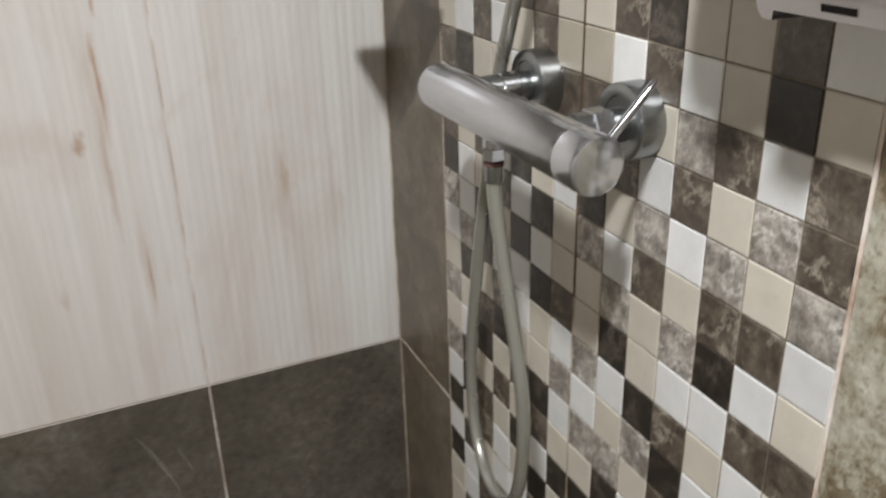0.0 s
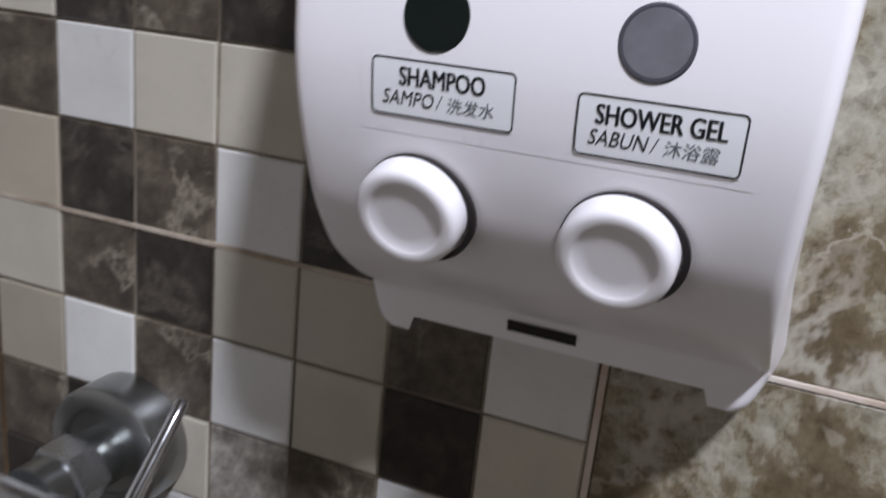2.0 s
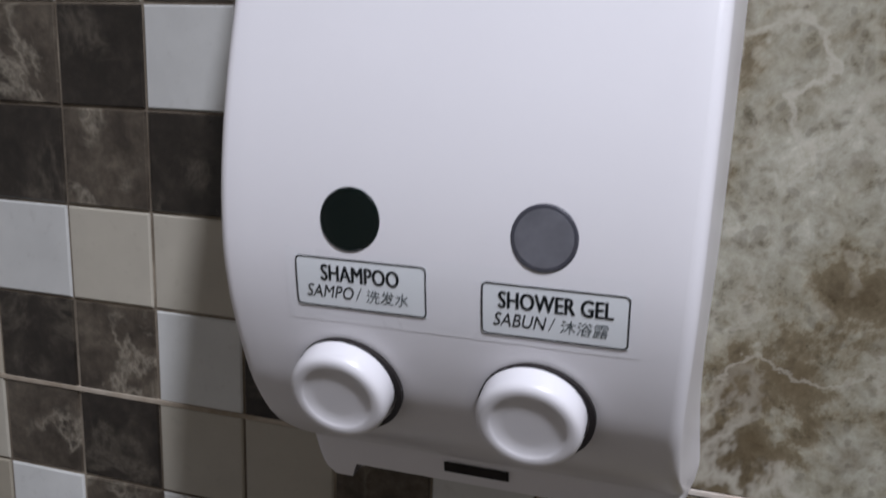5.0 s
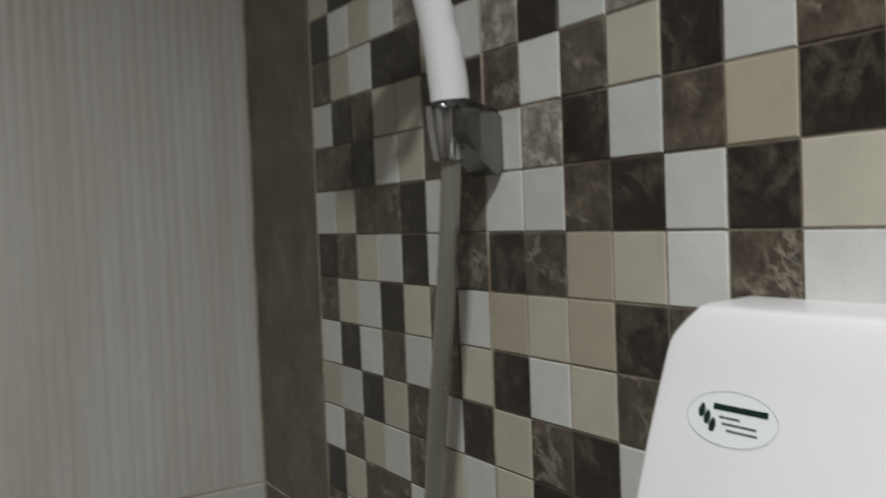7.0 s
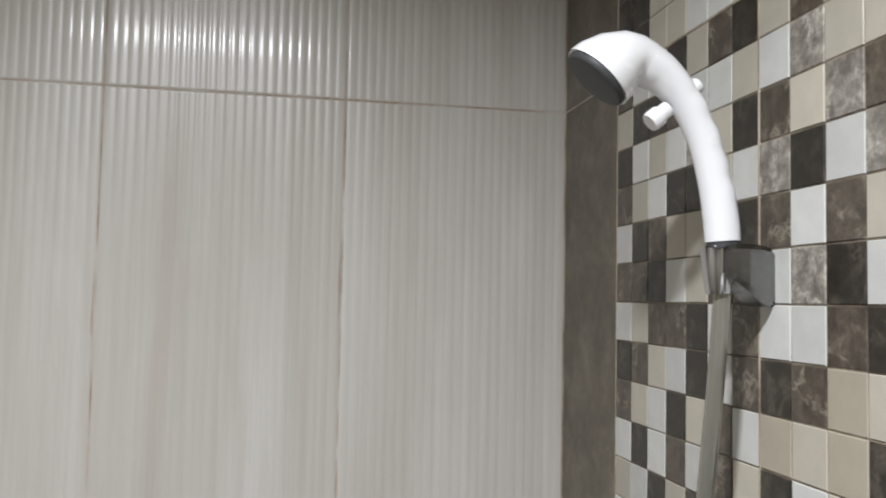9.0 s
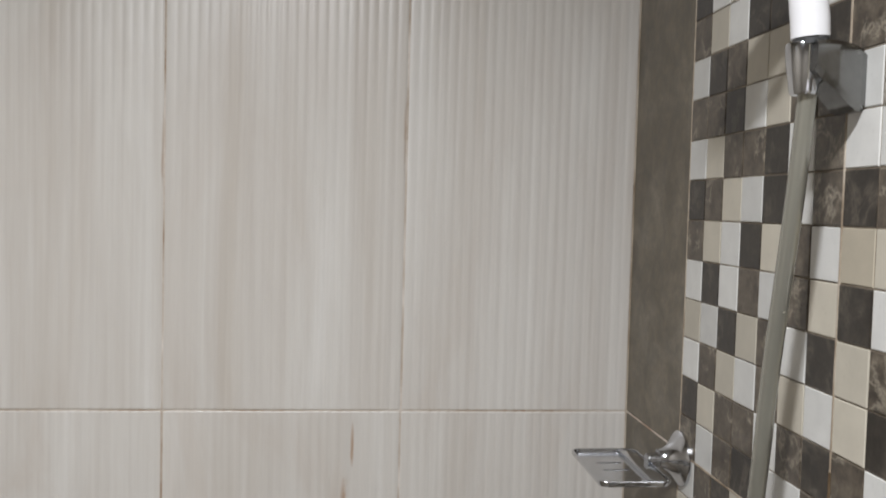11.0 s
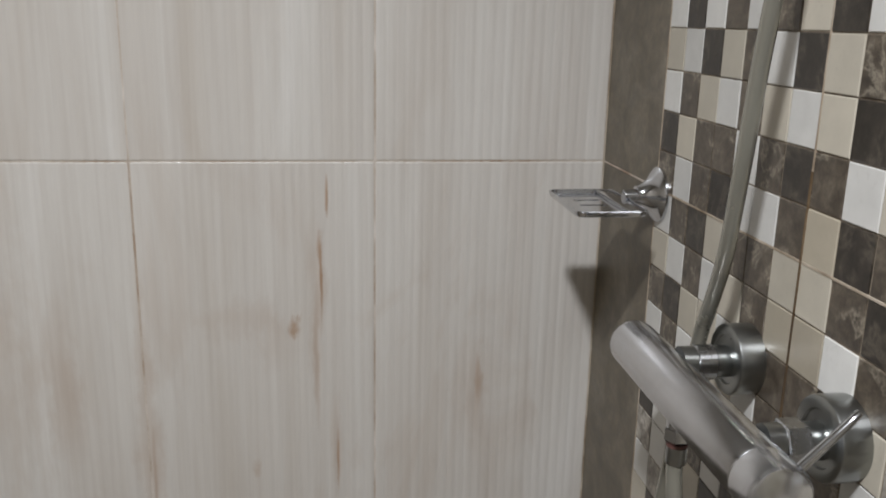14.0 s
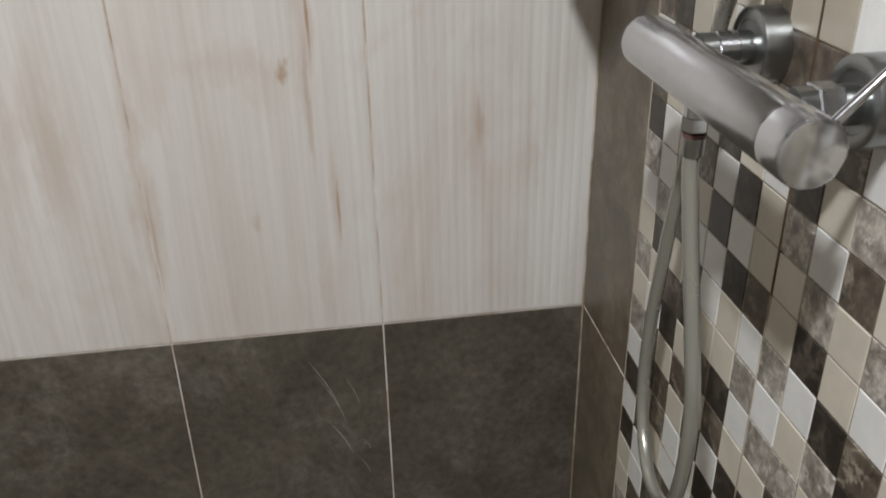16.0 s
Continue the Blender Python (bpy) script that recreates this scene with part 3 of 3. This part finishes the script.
def shower_mixer():
    t = thing("shower_mixer", (0, 0, 0), "chrome bar shower mixer with limescale, on the mosaic wall", "shower mixer")
    rad = 0.0225
    part("body", lathe(bmesh.new(), (BX, -0.172, BZ), (0, -1, 0), [(0.004, 0.0), (0.003, 0.012), (0.003, 0.0175), (0, 0.0185), (0.0, 0.0210), (0.002, 0.0222), (0.006, rad), (0.2445, rad), (0.246, rad - 0.001)], 64), WORN_CHROME, t, "limescaled chrome bar")
    part("far_cap", lathe(bmesh.new(), (BX, -0.1735, BZ), (0, 1, 0), [(0, 0.0172), (0.0002, 0.0172)], 40), DULL_METAL, t)
    handle = part("handle_cap", lathe(bmesh.new(), (BX, -0.4180, BZ), (0, -1, 0), [(0, rad - 0.0014), (0.0012, rad - 0.0014), (0.002, rad + 0.0004), (0.0255, rad + 0.0004), (0.0285, rad - 0.001), (0.0295, rad - 0.003), (0.0295, 0.0)], 64), BRIGHT_CHROME, t, "polished chrome handle cap")
    lev = bmesh.new()
    u, v, w = axes_from((0.69, 0.0, 0.72))
    a = Vector((BX, -0.437, BZ)) + w * 0.019
    rows = []
    for d, hw, ht in ((0, 0.0034, 0.0034), (0.004, 0.0036, 0.0036), (0.045, 0.0033, 0.0028), (0.053, 0.0031, 0.0025), (0.0545, 0.0024, 0.0018)):
        c = a + w * d
        rows.append([lev.verts.new(c + u * hw * math.cos(q) + v * ht * math.sin(q)) for q in (2 * math.pi * k / 16 for k in range(16))])
    for r0, r1 in zip(rows, rows[1:]):
        for k in range(16):
            lev.faces.new((r0[k], r0[(k + 1) % 16], r1[(k + 1) % 16], r1[k]))
    lev.faces.new(rows[0])
    lev.faces.new(rows[-1])
    part("lever", lev, CHROME, handle, "slim polished chrome lever")
    for y, sides, wide in ((-0.240, 36, 0.0152), (-0.386, 6, 0.0172)):
        fl = part("wall_flange", lathe(bmesh.new(), (0.0, y, 1.0965), (-1, 0, 0), [(0, 0.0310), (0.0195, 0.0310), (0.0212, 0.0304), (0.0222, 0.0288), (0.0222, 0.0215), (0.0205, 0.0205), (0.0205, 0.0140)], 56), DULL_METAL, t, "round chrome wall flange")
        part("pipe", lathe(bmesh.new(), (-0.019, y, 1.095), (-1, 0, 0), [(0, 0.0138), (0.044, 0.0138)], 40), DULL_METAL, fl)
        part("union_nut", lathe(bmesh.new(), (-0.033, y, 1.0945), (-1, 0, 0), [(0, wide - 0.0012), (0.0012, wide), (0.0165, wide), (0.0178, wide - 0.0012)], sides), NUT_METAL, fl, "chrome union nut")
    out = part("outlet", lathe(bmesh.new(), (BX, -0.2870, BZ - 0.019), (0, 0, -1), [(0, 0.0095), (0.010, 0.0095)], 28), CHROME, t)
    part("outlet_nut", lathe(bmesh.new(), (BX, -0.2870, BZ - 0.029), (0, 0, -1), [(0, 0.0095), (0.001, 0.0108), (0.011, 0.0108), (0.012, 0.0098)], 6), CHROME, out, "hexagonal chrome nut")


shower_mixer()


def hose():
    rows = [
        (-0.045, -0.326, 1.560, 0.0068), (-0.0455, -0.322, 1.525, 0.0068), (-0.046, -0.316, 1.480, 0.0068), (-0.046, -0.304, 1.415, 0.0068),
        (-0.045, -0.289, 1.344, 0.0068), (-0.044, -0.277, 1.270, 0.0068), (-0.039, -0.255, 1.195, 0.0068), (-0.032, -0.223, 1.140, 0.0068), (-0.0285, -0.2025, 1.105, 0.0068),
        (-0.031, -0.196, 1.055, 0.0068), (-0.040, -0.192, 0.980, 0.0068), (-0.042, -0.176, 0.890, 0.0068), (-0.042, -0.159, 0.785, 0.0068), (-0.042, -0.158, 0.710, 0.0068),
        (-0.045, -0.178, 0.660, 0.0068), (-0.052, -0.222, 0.637, 0.0068), (-0.060, -0.275, 0.652, 0.0068), (-0.069, -0.315, 0.698, 0.0068), (-0.074, -0.335, 0.765, 0.0068),
        (-0.075, -0.335, 0.825, 0.0068), (-0.076, -0.320, 0.885, 0.0068), (-0.078, -0.302, 0.955, 0.0068), (-0.080, -0.290, 1.010, 0.0068), (-0.080, -0.2872, 1.030, 0.0068),
    ]
    t = thing("shower_hose", (0, 0, 0), "dull grey flexible shower hose hanging in a loop below the mixer", "shower hose")
    part("hose", tube(bmesh.new(), smooth_path(rows, 26), 18, 0.004), HOSE_METAL, t)
    part("ferrule", lathe(bmesh.new(), (-0.0795, -0.2878, 1.027), (0, 0, 1), [(0, 0.0080), (0.002, 0.0086), (0.018, 0.0088)], 28), DULL_METAL, t, "metal hose ferrule")
    part("washer", lathe(bmesh.new(), (-0.0795, -0.2876, 1.0425), (0, 0, 1), [(0, 0.0090), (0.003, 0.0090)], 28), RED_RUBBER, t, "reddish rubber washer")


hose()


def shower_bracket():
    t = thing("shower_bracket", (0, 0, 0), "chrome wall bracket holding the hand shower", "shower bracket")
    bm = bmesh.new()
    secs = [  # distance off the wall, middle y, half width, low z, high z
        (0.0, -0.304, 0.0185, 1.541, 1.585), (-0.005, -0.3060, 0.0188, 1.541, 1.587), (-0.014, -0.3120, 0.0182, 1.544, 1.588), (-0.030, -0.3220, 0.0168, 1.553, 1.588), (-0.044, -0.3300, 0.0150, 1.560, 1.587), (-0.0505, -0.3340, 0.0128, 1.565, 1.586),
    ]
    rings = []
    for x, y, w, z0, z1 in secs:
        c = 0.004
        rings.append([bm.verts.new((x, y + q, z)) for q, z in ((-w, z0 + c), (-w + c, z0), (w - c, z0), (w, z0 + c), (w, z1 - c), (w - c, z1), (-w + c, z1), (-w, z1 - c))])
    for a, b in zip(rings, rings[1:]):
        for k in range(8):
            bm.faces.new((a[k], a[(k + 1) % 8], b[(k + 1) % 8], b[k]))
    bm.faces.new(rings[0])
    bm.faces.new(rings[-1])
    part("arm", bm, ARM_METAL, t, smooth=False)
    part("cup", lathe(bmesh.new(), (-0.0490, -0.326, 1.550), (-0.03, 0, 1), [(0, 0.0086), (0.002, 0.0096), (0.022, 0.0120), (0.034, 0.0126), (0.036, 0.0121), (0.036, 0.0100)], 32), CHROME, t, "tapered chrome cup")


shower_bracket()


def hand_shower():
    t = thing("hand_shower", (0, 0, 0), "white plastic hand shower with a dark grey spray face", "hand shower")
    y = -0.329
    n = Vector((-0.66, 0.10, -0.74)).normalized()
    centre = Vector((-0.1475, y, 1.7085))
    rows = [(-0.0472, y, 1.5895, 0.0132), (-0.0485, y, 1.605, 0.0133), (-0.053, y, 1.632, 0.0127), (-0.0625, y, 1.666, 0.0122), (-0.078, y, 1.695, 0.0128),
            (-0.096, y, 1.7135, 0.0150), (-0.1115, y, 1.7215, 0.0175)]
    path = smooth_path(rows, 8)
    bm = bmesh.new()
    rings = []
    pts = [Vector(p[:3]) for p in path]
    dirs = [(pts[min(k + 1, len(pts) - 1)] - pts[max(k - 1, 0)]).normalized() for k in range(len(pts))]
    # shallow finger grips along the handle
    frames = [(p, d, r[3], 0.05 * math.sin((p.z - 1.62) * 300) if 1.62 < p.z < 1.70 else 0.0) for p, d, r in zip(pts, dirs, path)]
    # the neck swings round into the head
    d0 = dirs[-1]
    for f, r, back in ((0.25, 0.0195, 0.0225), (0.5, 0.0230, 0.0175), (0.75, 0.0260, 0.0120), (0.92, 0.0277, 0.0068), (1.0, 0.0283, 0.0035), (1.0, 0.0283, 0.0)):
        d = d0.lerp(n, f).normalized()
        p = pts[-1].lerp(centre - n * back, min(1.0, f * 1.05))
        frames.append((p, d, r, 0.0))
    for p, d, r, grip in frames:
        v = Vector((0, 1, 0))
        v = (v - d * v.dot(d)).normalized()
        u = v.cross(d)
        rings.append([bm.verts.new(p + (u * math.cos(a) + v * math.sin(a)) * r * (1 + grip * max(0.0, math.cos(a + 0.5)))) for a in (2 * math.pi * k / 32 for k in range(32))])
    for a, b in zip(rings, rings[1:]):
        for k in range(32):
            bm.faces.new((a[k], a[(k + 1) % 32], b[(k + 1) % 32], b[k]))
    bm.faces.new(rings[0])
    bm.faces.new(rings[-1])
    part("handle", bm, SHOWER_WHITE, t, "curved glossy white handle and head")
    part("spray_face", lathe(bmesh.new(), centre, n, [(-0.001, 0.0265), (0.003, 0.0263), (0.0045, 0.0250), (0.0050, 0.0222), (0.0045, 0.001)], 48), FACE_GREY, t, "dark grey rubber spray face")
    k = Vector((-0.76, 0, -0.62)).normalized()
    mid = Vector((-0.085, y - 0.002, 1.694))
    part("flow_knob", lathe(bmesh.new(), mid, k, [(0.010, 0.0062), (0.018, 0.0062), (0.0185, 0.0078), (0.0265, 0.0080), (0.0285, 0.0070)], 28), SHOWER_WHITE, t, "small white flow knob")
    part("flow_knob", lathe(bmesh.new(), mid, -k, [(0.010, 0.0062), (0.0195, 0.0066), (0.0215, 0.0058)], 28), SHOWER_WHITE, t, "small white flow knob")
    part("seal", lathe(bmesh.new(), (-0.0468, y, 1.5845), (-0.05, 0, 1), [(0, 0.0120), (0.0054, 0.0122)], 32), FACE_GREY, t, "black ring below the handle")


hand_shower()


def soap_tray():
    t = thing("soap_tray", (0, 0, 0), "chrome soap tray on a round wall rosette", "soap holder")
    part("rosette", lathe(bmesh.new(), (0, -0.006, 1.194), (-1, 0, 0), [(0, 0.0305), (0.0030, 0.0303), (0.0050, 0.0285), (0.0080, 0.0235), (0.0120, 0.0180), (0.0165, 0.0140), (0.0215, 0.0112), (0.0260, 0.0100)], 48), CHROME, t, "domed chrome rosette")
    part("stem", lathe(bmesh.new(), (-0.012, -0.008, 1.193), (-1, 0, 0), [(0, 0.0090), (0.003, 0.0078), (0.022, 0.0078), (0.0245, 0.0070), (0.028, 0.0070)], 32), CHROME, t)
    x0, x1, y0, y1, z = -0.112, -0.034, -0.076, 0.046, 1.190

    def outline(inset, rad):
        pts = []
        for cx, cy, a0 in ((x1 - inset - rad, y1 - inset - rad, 0), (x0 + inset + rad, y1 - inset - rad, 90), (x0 + inset + rad, y0 + inset + rad, 180), (x1 - inset - rad, y0 + inset + rad, 270)):
            for k in range(6):
                a = radians(a0 + 18 * k)
                pts.append((cx + rad * math.cos(a), cy + rad * math.sin(a)))
        return pts

    bm = bmesh.new()
    loops = []
    for inset, rad, dz in ((0.0020, 0.0095, -0.0055), (0.0006, 0.0107, -0.0030), (0.0, 0.011, 0.0), (0.0004, 0.0107, 0.0007), (0.0020, 0.009, 0.0008), (0.0026, 0.0085, 0.0004), (0.0034, 0.0078, -0.0045)):
        loops.append([bm.verts.new((x, y, z + dz)) for x, y in outline(inset, rad)])
    m = len(loops[0])
    for a, b in zip(loops, loops[1:] + loops[:1]):
        for k in range(m):
            bm.faces.new((a[k], a[(k + 1) % m], b[(k + 1) % m], b[k]))
    part("rim", bm, CHROME, t, "polished chrome rim")
    bm = bmesh.new()
    top = [bm.verts.new((x, y, z - 0.0038)) for x, y in outline(0.0030, 0.008)]
    low = [bm.verts.new((x, y, z - 0.0052)) for x, y in outline(0.0030, 0.008)]
    bm.faces.new(top)
    bm.faces.new(low)
    for k in range(m):
        bm.faces.new((top[k], top[(k + 1) % m], low[(k + 1) % m], low[k]))
    base = part("plate", bm, CHROME, t, "bright chrome plate")
    part("ledge", box(bmesh.new(), (x1 - 0.0215, y0 + 0.0042, z - 0.0039), (x1 - 0.0042, y1 - 0.0042, z + 0.0004), 0.0012), CHROME, base)
    for y in (-0.022, 0.004):
        part("ridge", box(bmesh.new(), (x0 + 0.020, y - 0.0006, z - 0.0039), (x1 - 0.030, y + 0.0006, z - 0.0031), 0.0002), CHROME, base)


soap_tray()

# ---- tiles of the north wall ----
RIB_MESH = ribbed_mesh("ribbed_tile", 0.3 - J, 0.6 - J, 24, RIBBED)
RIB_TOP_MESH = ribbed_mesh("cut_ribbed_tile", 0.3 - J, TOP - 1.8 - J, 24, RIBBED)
STONE_MESH = tile_mesh("stone_tile", 0.3 - J, 0.6 - J, STONE)
rng = random.Random(7)
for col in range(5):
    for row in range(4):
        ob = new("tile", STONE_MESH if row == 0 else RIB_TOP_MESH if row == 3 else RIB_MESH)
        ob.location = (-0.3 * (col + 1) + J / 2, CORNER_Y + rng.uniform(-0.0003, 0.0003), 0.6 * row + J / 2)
        ob.parent = wall_north
        if row == 0:
            ob["label"] = "grey-brown stone tile"

# pale scratches on a lower stone tile
SCRATCH = simple("pale_scratch", (0.34, 0.32, 0.275), 0.6)
for x0, z0, x1, z1, width in ((-0.413, 0.547, -0.374, 0.459, 0.0009), (-0.403, 0.520, -0.366, 0.430, 0.0007), (-0.393, 0.435, -0.359, 0.365, 0.0012), (-0.366, 0.520, -0.342, 0.455, 0.0005), (-0.346, 0.395, -0.332, 0.372, 0.0009), (-0.352, 0.36, -0.335, 0.321, 0.0007)):
    bm = bmesh.new()
    left, right = [], []
    for k in range(9):
        f = k / 8
        x, zz = x0 + (x1 - x0) * f + 0.004 * math.sin(3 * f), z0 + (z1 - z0) * f
        w = 1.25 * width * math.sin(math.pi * (0.06 + 0.88 * f))
        left.append(bm.verts.new((x - w / 2, CORNER_Y - 0.0006, zz)))
        right.append(bm.verts.new((x + w / 2, CORNER_Y - 0.0006, zz)))
    for k in range(8):
        bm.faces.new((left[k], right[k], right[k + 1], left[k + 1]))
    part("scratch", bm, SCRATCH, wall_north, smooth=False)

# ---- tiles of the east wall ----
# turned so that the tile's face looks towards -x and its width runs towards -y
FACING = pose(0, 0, 0, 0, 0, -90)


def east_tile(me, y_left, z, name="tile", proud=0.0):
    ob = new(name, me)
    ob.matrix_world = Matrix.Translation((-proud, y_left, z)) @ FACING
    ob.parent = wall_east
    return ob


STRIP_MESH = tile_mesh("strip_tile", CORNER_Y - J, 0.6 - J, STRIP_STONE)
SIDE_MESH = tile_mesh("marble_tile", 0.3 - J, 0.6 - J, EMPERADOR)
STRIP_TOP_MESH = tile_mesh("cut_strip_tile", CORNER_Y - J, TOP - 1.8 - J, STRIP_STONE)
SIDE_TOP_MESH = tile_mesh("cut_marble_tile", 0.3 - J, TOP - 1.8 - J, EMPERADOR)
for row in range(4):
    east_tile(STRIP_TOP_MESH if row == 3 else STRIP_MESH, CORNER_Y - J / 2, 0.6 * row + J / 2)["label"] = "grey-brown stone tile beside the corner"
    for col in range(4):
        east_tile(SIDE_TOP_MESH if row == 3 else SIDE_MESH, -0.6 - 0.3 * col - 0.002 - J / 2, 0.6 * row + J / 2)["label"] = "brown veined marble tile"



def bead(lo, hi, material):
    ob = part("grout_joint", box(bmesh.new(), lo, hi, 0.0004), material, wall_east, smooth=False)
    return ob


STAINED_GROUT = grout_material("brown_stained_grout", (0.20, 0.145, 0.095), (0.40, 0.335, 0.26), (0.60, 0.535, 0.45))
RUSTY_GROUT = grout_material("rust_brown_grout", (0.045, 0.026, 0.012), (0.105, 0.066, 0.032), (0.22, 0.155, 0.09))
bead((-0.0004, -7 * P - 0.0011, 0.0), (0.004, -7 * P + 0.0011, 0.9), STAINED_GROUT)
bead((-0.0006, -7 * P - 0.0015, 0.9), (0.004, -7 * P + 0.0014, 1.27), RUSTY_GROUT)
bead((-0.0004, -7 * P - 0.0011, 1.27), (0.004, -7 * P + 0.0011, TOP), STAINED_GROUT)
bead((-0.0006, -0.6030, 0.0), (0.004, -0.6004, TOP), PALE_GROUT)
bead((-0.0003, 0.0000, 0.0), (0.004, 0.0016, TOP), STAINED_GROUT)
bead((-0.0016, CORNER_Y - 0.0018, 0.0), (0.003, CORNER_Y + 0.0004, TOP), STAINED_GROUT)
for level in (0.6, 1.2, 1.8):
    bead((-0.0004, -0.6004, level - 0.0010), (0.004, -7 * P - 0.0012, level + 0.0012), STAINED_GROUT)
    bead((-0.0004, -7 * P + 0.0012, level - 0.0010), (0.004, -0.0001, level + 0.0012), STAINED_GROUT)
    bead((-0.0003, 0.0017, level - 0.0009), (0.004, CORNER_Y - 0.0019, level + 0.0009), PALE_GROUT)
    bead((-0.0004, SOUTH, level - 0.0010), (0.004, -0.6031, level + 0.0012), PALE_GROUT)

# rows of mosaic from the top down, the first ends at 1.8 m
MOSAIC = """
MWWDBMDBMBWDMB
BDDMWWBWGBBMWD
DWBWGBDMBGMWDB
MBWDDBWGDWGBDM
WDMBBMDMWMBDWM
MMDWBMMWGDWMKD
WBMMDWMWWMDWDB
DMBWDWMDMKBWMW
MBWDBMWKBKDMBD
WDWMWMBDWBMBDW
BWDBMWDBMDWDMB
WMBWMBWBDMDBWM
DBMMWMDMWBBMDW
MWMDWWMKDMWDMB
WMDBMMBBMDBBMW
BWMWBMKKWMWBDB
MDBBWDMMDBGMWM
WMWMBWMDMWMBGM
MBMWDBWDBGWGBG
DWBMWDBGWMBMMW
GWDBDWBBGBGDWB
WGMWWDMBDBWWMM
BDBMWBWGWDMBWB
GBMDBBGWBGDWDM
BWDBMDWGGBMDBW
GMBMBMBBDWBMWG
WDMBDWDDBMDBMD
DBMWBDBMWDBWDB
""".split()

PJ = 0.0013
PIECES = {k: tile_mesh("mosaic_piece_" + k, P - PJ, P - PJ, m, 0.006, 0.0007) for k, m in TILE_MATS.items()}
rest = {k: bmesh.new() for k in TILE_MATS}
for r in range(-28, 25):
    for c in range(14):
        kind = MOSAIC[13 - r][c] if -14 <= r <= 13 else "WBMDWMBDMG"[rng.randrange(10)]
        place = Matrix.Translation((rng.uniform(-0.0003, 0.0003), -c * P - PJ / 2, 1.2 + r * P + PJ / 2))
        if -7 <= r <= 13:
            ob = new("mosaic_piece", PIECES[kind])
            ob.matrix_world = place @ FACING
            ob.parent = wall_east
        else:
            me = PIECES[kind].copy()
            me.transform(place @ FACING)
            rest[kind].from_mesh(me)
            bpy.data.meshes.remove(me)
for k, bm in rest.items():
    ob = new("mosaic_field", mesh_of("mosaic_field", bm, TILE_MATS[k]))
    ob.parent = wall_east
    ob["kind"] = "stuff"
